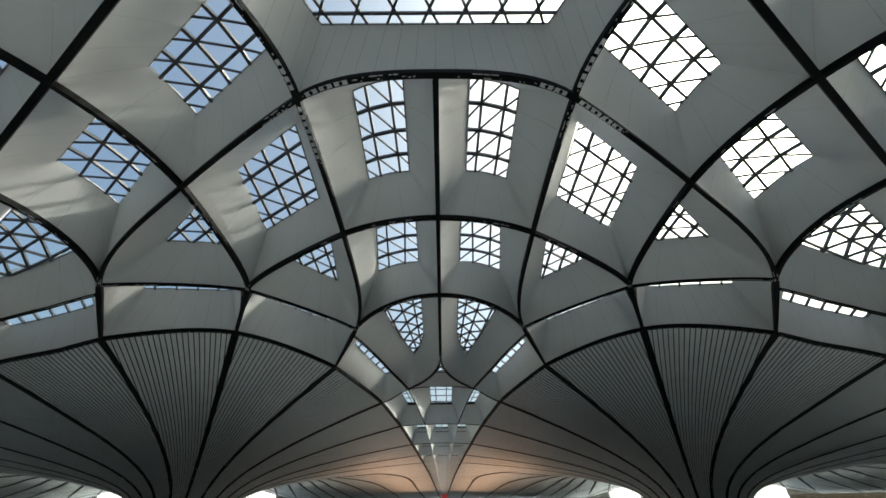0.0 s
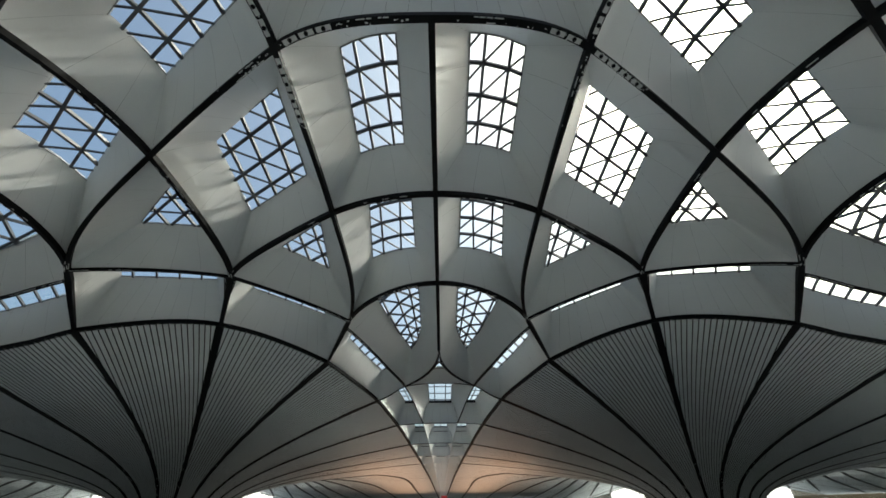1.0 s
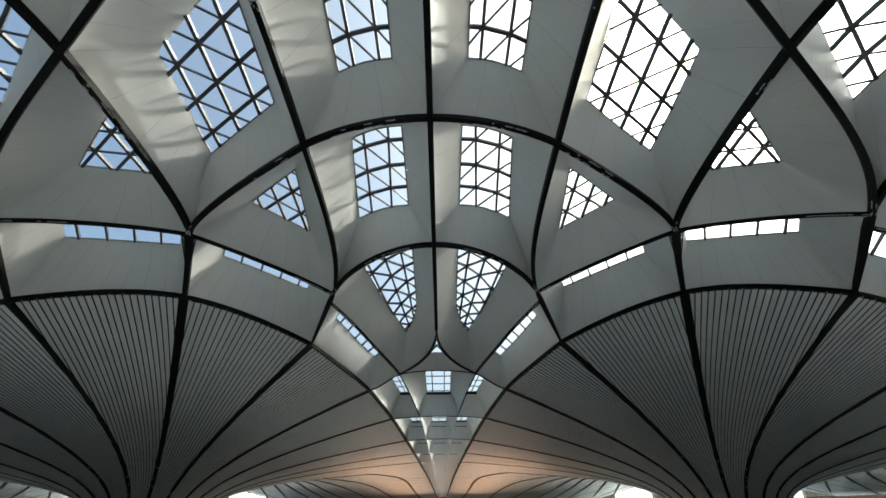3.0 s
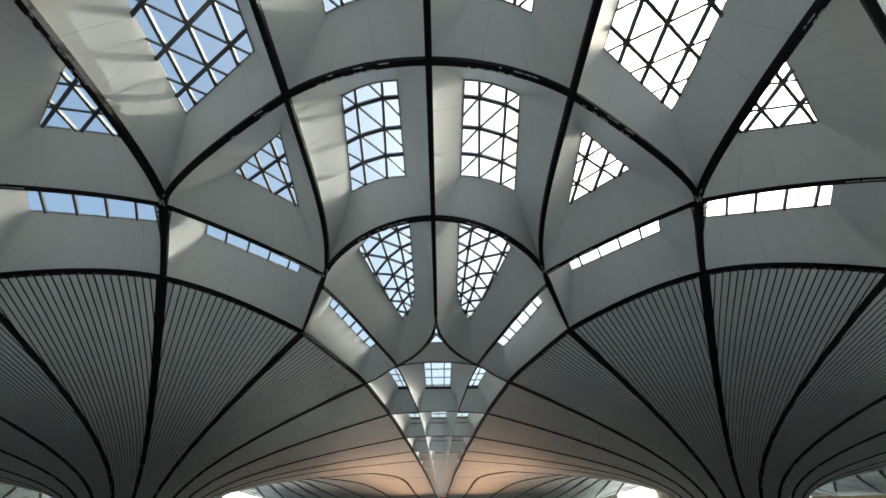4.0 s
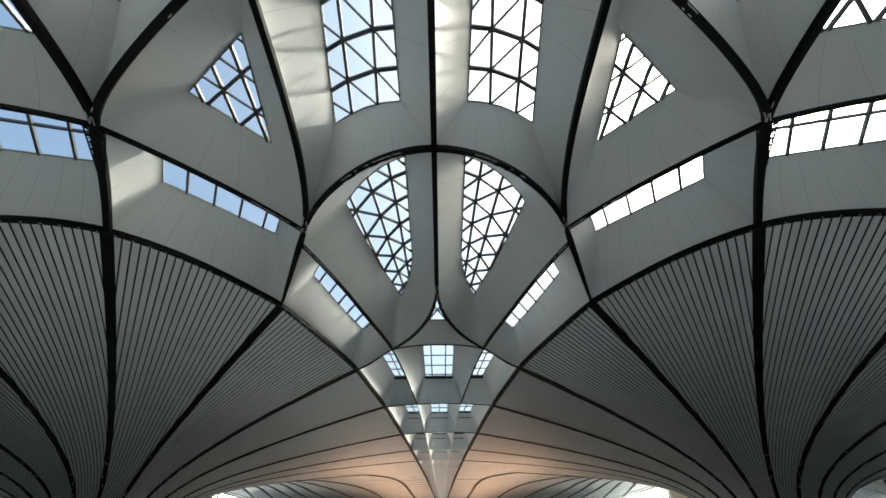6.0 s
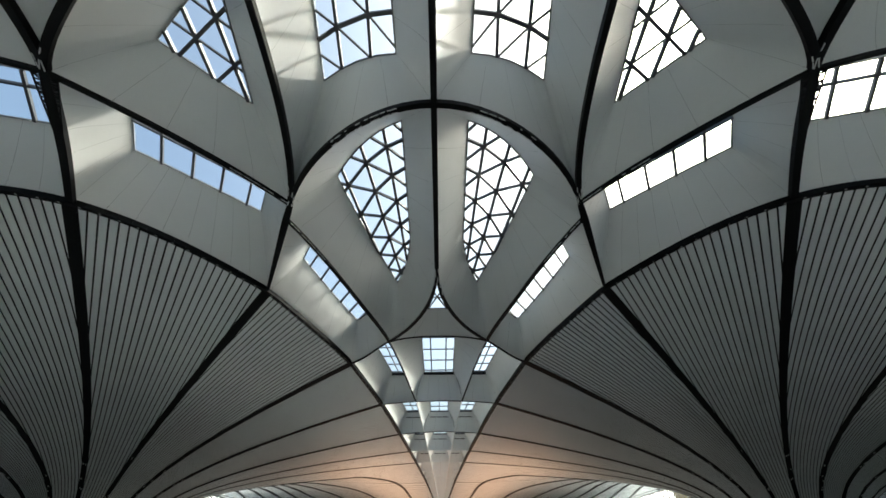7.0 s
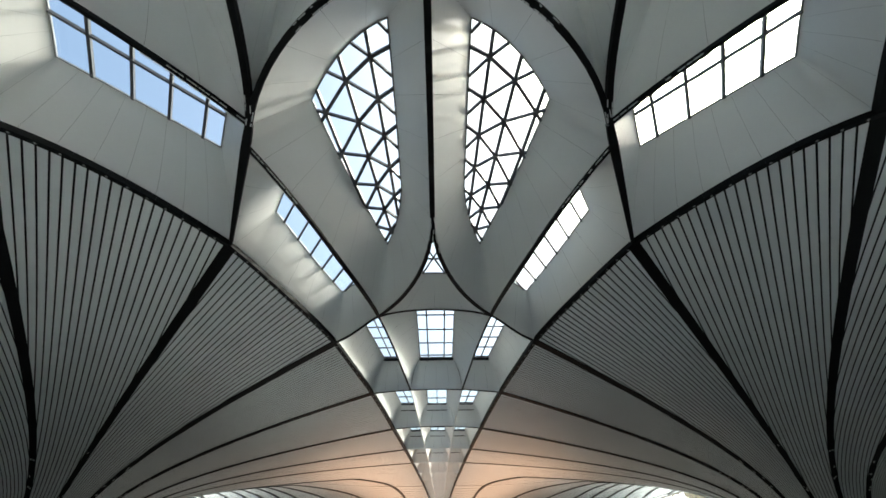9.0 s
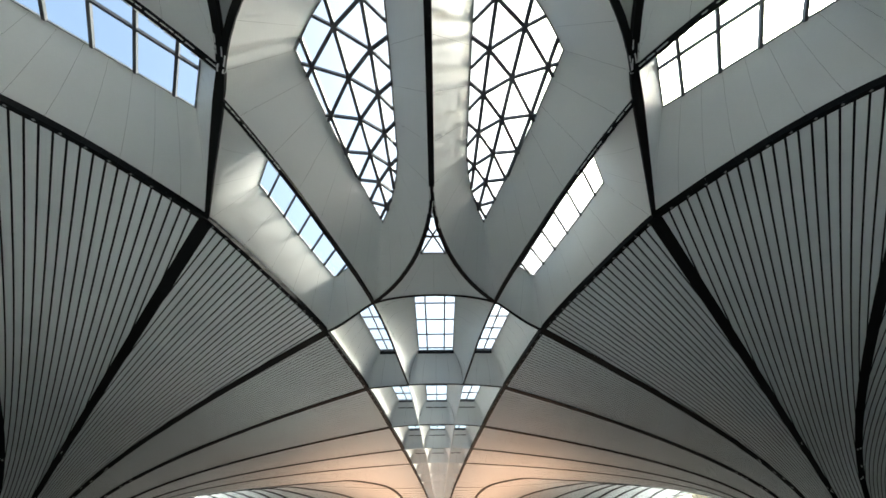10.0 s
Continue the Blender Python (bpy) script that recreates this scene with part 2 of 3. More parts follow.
def coffer(sheet, sides, tops, rise, panel=2.6, bow=1.12):
    """Walls from each side of a cell to the matching side of its skylight, in panels with open joints before a dark backing, softly rounded in the corners; and the roof round the skylight."""
    middle = np.mean(np.concatenate(tops), 0)
    levels = np.linspace(0, 1, 7)

    def wall(k, s, e):
        """Points (len(e), len(s), 3) of the wall k."""
        lo, hi = sample(sides[k], s), sample(tops[k], s)
        f = e ** bow
        plan = lo[None] * (1 - f)[:, None, None] + hi[None] * f[:, None, None]
        z = lips(lo)[None] * (1 - e)[:, None] + (smooth_lip(np.hypot(*hi.T)) + rise + 0.08)[None] * e[:, None]
        return np.concatenate([plan, z[:, :, None]], 2)

    def facing(k, s):
        along = wall(k, np.minimum(s + 0.01, 1), levels) - wall(k, np.maximum(s - 0.01, 0), levels)
        up = wall(k, s, np.minimum(levels + 0.02, 1)) - wall(k, s, np.maximum(levels - 0.02, 0))
        n = np.cross(along, up)
        return n / np.maximum(np.linalg.norm(n, axis=2, keepdims=True), 1e-9)

    count_of = len(sides)
    first, last = [facing(k, np.array([0.0])) for k in range(count_of)], [facing(k, np.array([1.0])) for k in range(count_of)]
    for k, (side, top) in enumerate(zip(sides, tops)):
        length = max(np.hypot(*(side[1:] - side[:-1]).T).sum(), np.hypot(*(top[1:] - top[:-1]).T).sum())
        count = max(1, round(length / panel))
        reach = np.minimum(0.6 + 3.4 * (1 - levels), 0.25 * length)[:, None, None]
        for i in range(count):
            g = 0.008 / (length / count)
            s = (i + np.linspace(g, 1 - g, 8)) / count
            n = facing(k, s)
            for dist, other in ((s * length, last[k - 1]), ((1 - s) * length, first[(k + 1) % count_of])):
                a = np.clip(1 - dist[None, :, None] / reach, 0, 1)
                a = a * a * (3 - 2 * a) / 2
                n = n * (1 - a) + other * a
            n = n / np.maximum(np.linalg.norm(n, axis=2, keepdims=True), 1e-9)
            sheet.grid([[tuple(p) for p in row] for row in wall(k, s, levels)], 0, n)
        s = np.linspace(0, 1, count * 7 + 1)
        back = wall(k, s, levels)
        away = back[:, :, :2] - middle
        leant = np.linalg.norm(back[:, :, :2] - back[:1, :, :2], axis=2, keepdims=True)     # no deeper than the cavity behind the wall
        back[:, :, :2] += away / np.maximum(np.linalg.norm(away, axis=2, keepdims=True), 1e-6) * np.minimum(0.13, 0.3 * leant)
        back[:, :, 2] += np.minimum(0.05, 0.3 * leant[:, :, 0]) * (1 - levels)[:, None]
        sheet.grid([[tuple(p) for p in row] for row in back], 1)
        lo, hi = sample(side, s), sample(top, s)
        sheet.grid([[(*p, top_height(p, rise) + 0.10) for p in hi], [(*p, max(top_height(p, rise), lip(p)) + 0.30) for p in lo]], 2)


def inside(poly, p, d):
    """The stretch of the line p + s d inside a convex polygon, or None."""
    lo, hi = -1e9, 1e9
    n = len(poly)
    area = sum(poly[i][0] * poly[(i + 1) % n][1] - poly[(i + 1) % n][0] * poly[i][1] for i in range(n))
    for i in range(n):
        a, b = poly[i], poly[(i + 1) % n]
        nx, ny = (b[1] - a[1]), -(b[0] - a[0])
        if area < 0:
            nx, ny = -nx, -ny
        den, num = nx * d[0] + ny * d[1], nx * (a[0] - p[0]) + ny * (a[1] - p[1])
        if abs(den) < 1e-9:
            if num < 0:
                return None
            continue
        s = num / den
        if den > 0:
            hi = min(hi, s)
        else:
            lo = max(lo, s)
    return (lo, hi) if hi - lo > 0.15 else None


def cut(poly, p, d):
    """Both halves of a convex polygon, parted by a line."""
    left, right = [], []
    n = len(poly)
    side = [d[0] * (q[1] - p[1]) - d[1] * (q[0] - p[0]) for q in poly]
    for i in range(n):
        a, b, sa, sb = poly[i], poly[(i + 1) % n], side[i], side[(i + 1) % n]
        (left if sa >= 0 else right).append(a)
        if (sa >= 0) != (sb >= 0):
            m = a + (b - a) * (sa / (sa - sb))
            left.append(m)
            right.append(m)
    return [h for h in (left, right) if len(h) > 2]


far_bars, far_glass = Sheet(), Sheet()


def skylight(poly, rise, families, label, far=False, bend=None, origin=None):
    """A glazed skylight: steel bars in families of parallel lines (angle, spacing, shift, width) and a pane in each gap."""
    base = np.mean(poly, 0) if origin is None else V(*origin)
    if sum(poly[i][0] * poly[i - 1][1] - poly[i - 1][0] * poly[i][1] for i in range(len(poly))) < 0:
        poly = poly[::-1]                          # panes face down into the hall
    if far:                                        # far down the strip: joined into one sheet
        far_glass.poly([(*p, top_height(p, rise)) for p in poly])
        for i in range(len(poly)):
            far_bars.bar((*poly[i - 1], top_height(poly[i - 1], rise)), (*poly[i], top_height(poly[i], rise)), 0.3, 0.3)
        return None
    thing = new("skylight")
    thing.location = (*base, top_height(base, rise))
    tagged(thing, label, "skylight", "skylights of the hall roof")
    home = Vector(thing.location)
    place = bend or (lambda p: p)
    local = lambda p, dz=0.0: tuple(Vector((*place(p), top_height(place(p), rise) + dz)) - home)
    panes = [[V(*p) for p in poly]]
    bars = []
    for angle, gap, shift, wide in families:
        d = V(math.cos(radians(angle)), math.sin(radians(angle)))
        n = V(-d[1], d[0])
        reach = [float((V(*p) - base) @ n) for p in poly]
        k = math.ceil((min(reach) - shift) / gap)
        while shift + k * gap < max(reach):
            p = base + n * (shift + k * gap)
            hit = inside(poly, p, d)
            if hit:
                cuts = [hit[0], hit[1]]
                if bend:                           # a bent bar runs straight from node to node
                    a2, g2, s2, _ = families[1 if angle == families[0][0] else 0]
                    n2 = V(-math.sin(radians(a2)), math.cos(radians(a2)))
                    at0, rate = float((p - base) @ n2), float(d @ n2)
                    cuts += [c for c in ((s2 + i * g2 - at0) / rate for i in range(-20, 21)) if hit[0] + 0.2 < c < hit[1] - 0.2]
                bars.append(([p + d * c for c in sorted(cuts)], wide))
                panes = [h for q in panes for h in cut(q, p, d)]
            k += 1
    edge = [(V(*poly[i]), V(*poly[(i + 1) % len(poly)]), 0.11) for i in range(len(poly))]
    for points, wide in bars:
        s = Sheet()
        for p, q in zip(points[:-1], points[1:]):
            s.bar(local(p, 0.02 * (wide > 0.2)), local(q, 0.02 * (wide > 0.2)), wide, 0.34 if wide > 0.2 else 0.2)
        part("glazing_bar", s.mesh("glazing_bar", [STEEL]), thing)
    s = Sheet()
    for p, q, wide in edge:
        s.bar(local(p, 0.05), local(q, 0.05), wide, 0.16)
    part("kerb_frame", s.mesh("kerb_frame", [KERB]), thing, "grey kerb frame")
    for q in panes:
        a = abs(sum(q[i][0] * q[(i + 1) % len(q)][1] - q[(i + 1) % len(q)][0] * q[i][1] for i in range(len(q)))) / 2
        if a < 0.02:
            continue
        s = Sheet()
        s.poly([local(p, 0.06) for p in q])
        part("pane", s.mesh("pane", [GLASS]), thing).visible_shadow = False
    return thing


def lattice(a1, g1, s1, w1, a2, g2, s2, w2, w3, across=1):
    """Two families of bars and a third through their crossings."""
    d1, d2 = (V(math.cos(radians(a)), math.sin(radians(a))) for a in (a1, a2))
    n = np.array([[-d1[1], d1[0]], [-d2[1], d2[0]]])
    node = lambda i, j: np.linalg.solve(n, V(s1 + i * g1, s2 + j * g2))
    d = node(1, across) - node(0, 0)
    a3 = math.degrees(math.atan2(d[1], d[0]))
    n3 = V(-math.sin(radians(a3)), math.cos(radians(a3)))
    return [(a1, g1, s1, w1), (a2, g2, s2, w2), (a3, abs(float((node(1, 0) - node(0, 0)) @ n3)), float(node(0, 0) @ n3), w3)]


MIRROR = V(-1, 1)


def both(line, side):
    return line * MIRROR if side < 0 else line


ceiling, trim = Sheet(), Sheet()
lights = []                                        # skylights of one sector


def cell(sides, tops, rise, families, label, mirrored=True, panel=4.0, far=False, bow=1.2, bend=None, origin=None):
    for side in ((1, -1) if mirrored else (1,)):
        t = [both(x, side) for x in tops]
        coffer(ceiling, [both(x, side) for x in sides], [np.array([bend(p) for p in x]) for x in t] if bend else t, rise, panel, bow)
        poly = np.concatenate([x[:-1] for x in t])
        fam = [(a if side > 0 else 180 - a, g, s if side > 0 else -s, w) for a, g, s, w in families]
        lights.append(skylight(poly, rise, fam, label, far, bend, origin and (side * origin[0], origin[1])))


def corners(*pts):
    """Sides of a polygon from corner to corner."""
    pts = [V(*p) for p in pts]
    return [straight(pts[i], pts[(i + 1) % len(pts)], 4) for i in range(len(pts))]


def bowed(inner, amount):
    """Bows the cross lines of a skylight along the ring seams."""
    return lambda p: V(p[0], p[1] + amount * max(0.0, abs(p[0]) - inner) ** 2)


CLEAR = "deep square skylight with crossed steel bars and clear glass"
# next to the dome
cell([straight(a0, b0), RING_B0, SPOKE[:13][::-1], RING_A[::-1]], corners((3.55, 23.5), (3.75, 35.3), (9.2, 35.3), (9.0, 23.5)), 5.8,
     lattice(90.5, 2.6, 1.4, 0.28, 0, 3.25, -0.1, 0.34, 0.17, 1), CLEAR, bend=bowed(3.6, 0.04))
# second row
cell([straight(b0, c1), RING_C, SPOKE[12:][::-1], RING_B0[::-1]], corners((3.45, 42.4), (3.55, 54.25), (10.8, 54.25), (9.35, 42.4)), 5.75,
     lattice(85.6, 2.88, 1.35, 0.28, 0, 3.45, -0.85, 0.34, 0.17, 1), CLEAR, bend=bowed(3.45, 0.044))
# drop-shaped, towards the fork
def fanned(p):
    """Draws the lattice of the drop together towards its tip and bows its cross lines."""
    u, v = (abs(p[0]) - 3.6) * (1 - 0.031 * (p[1] - 62.9)), p[1]
    return V(math.copysign(3.6 + u, p[0]), v + (0.33 * u + 0.072 * u * u) * (1 + 0.09 * (v - 63)))


near = straight((11.5, 61.2), (3.6, 60.75), 10)
far = np.array([(3.85, 77.2), (4.5, 79.4), (5.9, 81.0), (7.9, 82.0), (10.3, 82.4)])
cell([straight(c1, y0), FORK, RING_J1K[::-1], RING_C[::-1]], [straight(near[-1], far[0], 8), far, straight(far[-1], near[0], 10), near], 5.65,
     lattice(90, 2.65, 0, 0.32, 0, 3.7, 0, 0.32, 0.22, 1), "drop-shaped skylight with a triangular steel lattice and clear glass", bow=1.0, bend=fanned, origin=(5.5, 62.9))
# three-cornered
cell([SPOKE[12:], RING_J12, RING_B1[::-1]], corners((17.1, 47.8), (18.4, 58.6), (24.4, 52.8)), 5.4,
     lattice(88.5, 2.42, -0.98, 0.32, 31.7, 3.2, -0.83, 0.32, 0.18, 1), "three-cornered skylight with a steel lattice and clear glass")
# slots over the funnel's rim
RIM_12, RIM_13 = curve(r1, (0.6, -0.8), r2, (SIN60, -COS60)), curve(r1, (-0.45, 0.89), r3, (-0.27, 0.96))
cell([straight(j1, r1), RIM_12, straight(r2, j2), RING_J12[::-1]], corners((20.0, 67.5), (22.6, 72.2), (33.1, 63.4), (30.5, 58.7)), 5.5,
     [(60.5, 3.06, -1.06, 0.26), (-40.3, 9.0, -1.1, 0.22)], "long slot skylight with steel cross bars", True, 2.6)
cell([RING_JK, straight(k1, r3), RIM_13[::-1], straight(r1, j1k)], corners((16.4, 75.9), (11.0, 93.0), (14.2, 95.6), (19.3, 80.4)), 5.35,
     [(53, 2.41, -0.6, 0.24), (107, 9.0, 1.15, 0.2)], "long slot skylight with steel cross bars", bow=0.85)
# rhombus on the 60 degree line
ra, rb, rc = 32.7, 42.5, 52.4
u60, n60 = V(COS60, SIN60), V(-SIN60, COS60)
cell([SPOKE[:13], RING_B1, np.array([flip60(p) for p in RING_B1])[::-1], np.array([flip60(p) for p in SPOKE[:13]])[::-1]],
     corners(u60 * ra, u60 * rb + n60 * 5.3, u60 * rc, u60 * rb - n60 * 5.3), 5.6,
     lattice(60 + 28.5, 2.97, -0.2, 0.34, 60 - 28.5, 2.97, 0.2, 0.34, 0.17, 1), "rhombic skylight with crossed steel bars and clear glass", False)
# fork
cell([FORK, ARC_K, (FORK * MIRROR)[::-1]], corners((0, 79.0), (1.5, 87.2), (-1.5, 87.2)), 1.6, [(0, 2.7, 0.2, 0.16), (62, 2.4, 0.0, 0.16), (118, 2.4, 0.0, 0.16)], "small three-cornered skylight at the fork of the seams", False)

for line, wide in ((RING_A, 0.58), (SPOKE, 0.52), (RING_B0, 0.5), (RING_B1, 0.6), (RING_C, 0.5), (RING_J12, 0.35), (RING_JK, 0.4), (FORK, 0.42), (straight(j1, r1), (0.6, 0.8, 0.36)), (straight(k1, r3), 0.3)):
    beam(trim, line, wide)
    beam(trim, line * MIRROR, wide)
for line, wide in ((straight(a0, y0, 30), 0.56), (ARC_K, 0.36), (straight(j2, r2), (0.65, 0.8, 0.62))):
    beam(trim, line, wide)

# light lattice rods that show in stretches of the black seams
random.seed(5)
rods = Sheet()
for line, stretches in ((RING_B0, ((0.25, 0.72),)), (RING_B1, ((0.06, 0.34), (0.9, 0.99))), (RING_C, ((0.16, 0.5), (0.93, 1.0))), (SPOKE, ((0.03, 0.1), (0.94, 1.0))),
                        (RING_J12, ((0.02, 0.4),)), (RING_JK, ((0.02, 0.25),)), (RING_A, ((0.25, 0.4),)), (FORK, ((0.0, 0.2),))):
    length = np.hypot(*(line[1:] - line[:-1]).T).sum()
    for side in (1, -1):
        for lo, hi in stretches:
            for edge in (-0.19, 0.19):
                s = lo
                while s < hi:
                    step = random.uniform(0.25, 1.1) / length
                    if random.random() < 0.6:
                        p, q = sample(both(line, side), [s, min(1, s + 0.8 * step)])
                        t = (q - p) / max(1e-6, np.hypot(*(q - p)))
                        n = V(-t[1], t[0]) * edge
                        rods.bar((*(p + n), lip(p) - 0.05), (*(q + n), lip(q) - 0.05), 0.08, 0.05)
                    s += step
# open ladder lattice beside the upper seams over the funnels
run = (r2 - j2) / np.hypot(*(r2 - j2))
off = V(-run[1], run[0])
for side in (1, -1):
    chord = [j2 + run * s * 5.6 + off * side * (0.85 - 0.5 * s) for s in np.linspace(0, 1, 15)]
    for i in range(14):
        a, b = chord[i], chord[i + 1]
        trim.bar((*a, lip(a) + 0.05), (*b, lip(b) + 0.05), 0.09, 0.12)
        c = j2 + run * 5.6 * (i + (i % 2)) / 14
        d = chord[i + 1 - i % 2]
        trim.bar((*c, lip(c) + 0.05), (*d, lip(d) + 0.05), 0.07, 0.1)
        e = j2 + run * 5.6 * i / 14
        trim.bar((*e, lip(e) + 0.05), (*a, lip(a) + 0.05), 0.07, 0.1)
# small crumpled plates in the seams next to the dome; their paleness imitates glints
for line, lo, hi in ((RING_A, 0.12, 0.97), (SPOKE, 0.01, 0.16)):
    length = np.hypot(*(line[1:] - line[:-1]).T).sum()
    for side, share in ((-1, 0.35), (1, 0.2)):
        for s in np.arange(lo, hi, 0.2 / length):
            if random.random() > share:
                continue
            p, q = sample(both(line, side), [s, s + random.uniform(0.06, 0.22) / length])
            t = (q - p) / np.hypot(*(q - p))
            n = V(-t[1], t[0])
            a, b, z = random.uniform(-0.24, 0.24), random.uniform(-0.06, 0.06), lip(p) - 0.04
            rods.bar((*(p + n * a), z - random.uniform(0, 0.07)), (*(q + n * (a + b)), z - random.uniform(0, 0.09)), random.uniform(0.03, 0.13), 0.03)


# round black fittings near the corners of the dome; pale plates imitate sunlit reflection
for line, lo, hi, side in ((RING_A, 0.6, 0.93, -1), (RING_A, 0.72, 0.93, 1), (SPOKE, 0.015, 0.13, -1)):
    length = np.hypot(*(line[1:] - line[:-1]).T).sum()
    for s in np.arange(lo, hi, 1.5 / length):
        p, c, q = sample(both(line, side), [s, s + 0.62 / length, s + 1.25 / length])
        rods.bar((*p, lip(p) - 0.045), (*q, lip(q) - 0.045), 0.4, 0.03, 0)
        z = lip(c) - 0.16
        disc_edge = [(c[0] + 0.17 * math.cos(a), c[1] + 0.17 * math.sin(a)) for a in np.linspace(0, 2 * math.pi, 13)]
        rods.grid([[(x, y, z + 0.1) for x, y in disc_edge], [(x, y, z) for x, y in disc_edge]], 1)
        rods.poly([(x, y, z) for x, y in disc_edge[:-1]], 1)


def cross(y, x0, x1, n=6):
    """A cross seam of the strip, bowed towards the hall."""
    w = rim_half(y)
    return np.array([(x, y - (1.3 if y < 180 else 0.6) * (1 - (x / w) ** 2)) for x in np.linspace(x0, x1, n + 1)])


# strip bays
for n in range(len(STRIP_Y)):
    ya, yb = (97.8, STRIP_Y[0]) if n == 0 else (STRIP_Y[n - 1], STRIP_Y[n])
    la, lb, wa, wb = lane_half(ya), lane_half(yb), rim_half(ya), rim_half(yb)
    rise = (5.4, 4.6, 4.1)[n] if n < 3 else 3.9 - 0.06 * min(n, 10)
    front = ARC_K[::-1] if n == 0 else cross(ya, -la, la)
    start, end = 96.6 if n == 0 else cross(ya, la, la + 0.1)[0][1], cross(yb, lb, lb + 0.1)[0][1]
    lane = np.array([(lane_half(y), y) for y in np.linspace(start, end, 9)])
    edge = np.array([(rim_half(y), y) for y in np.linspace(100.9 if n == 0 else ya, yb, 9)])
    cx = 3.1 if n < 1 else 0.58 * lb
    fy, by = ya + (1.0 if n < 1 else 0.5), yb - (2.8 if n < 1 else 2.0)
    cell([front, lane, cross(yb, lb, -lb), (lane * MIRROR)[::-1]], corners((-cx, fy), (cx, fy), (cx, by), (-cx, by)), rise,
         [(90, 3.0, 1.5, 0.24), (0, 4.2, -1.0, 0.14)] if n < 1 else [(90, 9.0, 0.0, 0.16), (0, 4.2, 0.5, 0.12)], "skylight over the middle lane of the long roof strip", False, 2.6, n >= 6, 2.6)
    sa, sb, ta, tb = la + 0.2 * (wa - la), lb + 0.2 * (wb - lb), la + 0.72 * (wa - la), lb + 0.72 * (wb - lb)
    if n == 0:
        sa, ta, sb, tb = 8.9, 12.5, 7.1, 10.0
        fa = (straight(k1, r3), 100.9)
    else:
        fa = (cross(ya, la, wa), ya + 1.2)
    cell([fa[0], edge, cross(yb, wb, lb), lane[::-1]], corners((sa, fa[1]), (ta, fa[1] + 0.5), (tb, by), (sb, by)), rise,
         [(98, 6.0, 0.0, 0.2), (0, 3.25, 0.2, 0.16)], "narrow skylight over a side lane of the long roof strip", True, 2.6, n >= 6, 2.6)
    for x0, x1 in ((-cx, cx), (sb, tb), (-tb, -sb)):
        z = top_height(V((x0 + x1) / 2, by), rise) - 0.1
        trim.bar((x0 - 0.15, by + 0.1, z), (x1 + 0.15, by + 0.1, z), 0.35, 0.45 if n < 1 else 0.16)
        if 0 < n < 4:                              # a small truss under the back edge of the opening
            low, count = z - 1.25, max(2, round((x1 - x0) / 1.3))
            trim.bar((x0 - 0.15, by + 0.1, low), (x1 + 0.15, by + 0.1, low), 0.16, 0.16)
            for i in range(count):
                xa, xb = x0 + (x1 - x0) * i / count, x0 + (x1 - x0) * (i + 1) / count
                for za, zb in ((z, low), (low, z)):
                    trim.bar((xa, by - 0.02, za - 0.08), (xb, by - 0.02, zb - 0.08), 0.09, 0.09, 1)
    for side in (1, -1):
        beam(trim, both(lane, side), 0.26 if n < 1 else 0.16, 0.05, 0.1, min(n, 1))
    beam(trim, cross(yb, -wb, wb, 12), 0.22 if n < 1 else 0.14, 0.05, 0.1, 0 if n < 2 else 1)

# ---- put the six sectors together ----
first = [ob for ob in lights if ob]
for k in range(6):
    for sheet, name, mats, label in ((ceiling, "ceiling", [WHITE, JOINT, ROOFING], "white panelled coffers under the hall roof"), (trim, "trim", [BLACK, WHITE], "black metal seams between the ceiling coffers")):
        tagged(new(name, sheet.mesh(name, mats, turned=60 * k)), label, name, kind="structure")
    tagged(new("seam_rods", rods.mesh("seam_rods", [PALE, BLACK], turned=60 * k)), "pale steel lattice rods showing in the black seams", "lattice", "seam lattice", "stuff")
for ob in first:
    home = ob.matrix_basis.copy()
    for k in range(1, 6):
        copy_thing(ob, settled(pose(0, 0, 0, 0, 0, 60 * k) @ home))
    ob.matrix_basis = settled(home)

glass_me, bars_me = far_glass.mesh("far_glazing", [GLASS]), far_bars.mesh("far_glazing_bars", [STEEL])
for k in range(6):
    ob = new("far_skylights")
    tagged(ob, "row of small skylights far down the roof strip", "skylight", "far skylights", "stuff")
    ob.matrix_basis = pose(0, 0, 0, 0, 0, 60 * k)
    part("far_glazing", glass_me, ob).visible_shadow = False
    part("far_glazing_bars", bars_me, ob)

# the dome's central skylight
hub = Sheet()
core = np.array([turn(V(20.9 * COS60, 20.9 * SIN60), 60 * k) for k in range(6)])
sides, tops = [], []
for k in range(6):
    sides.append(np.array([turn(p, 60 * k) for p in chain(RING_A[::-1], RING_A * MIRROR)]))
    tops.append(straight(core[k], core[(k + 1) % 6], 4))
coffer(hub, sides, tops, 5.0, 1.9)
ob = new("ceiling", hub.mesh("ceiling", [WHITE, JOINT, ROOFING], turned=0))
tagged(ob, "white panelled collar round the central skylight", "ceiling", kind="structure")
skylight(core, 5.0, [(0, 2.8, 0.4, 0.22), (60, 2.8, 0.4, 0.22), (120, 2.8, 0.4, 0.22)], "large six-sided central skylight with a triangular steel lattice")

# ---- funnel columns ----
SEAMS = [r2, r1, r3] + [V(rim_half(y), y) for y in (118.3, 136.3, 154.3, 172.3, 226.0, 500.0)] + [V(55, 520), V(87, 524), V(119, 528), V(146, 532), V(178, 535), V(146, 377), V(106, 232), V(192 * COS60, 192 * SIN60)]
BARE = (7, 8, 9, 10, 11, 12)                                      # rim corners without a seam
NECK, NECK_Z = 14.0, 1.2


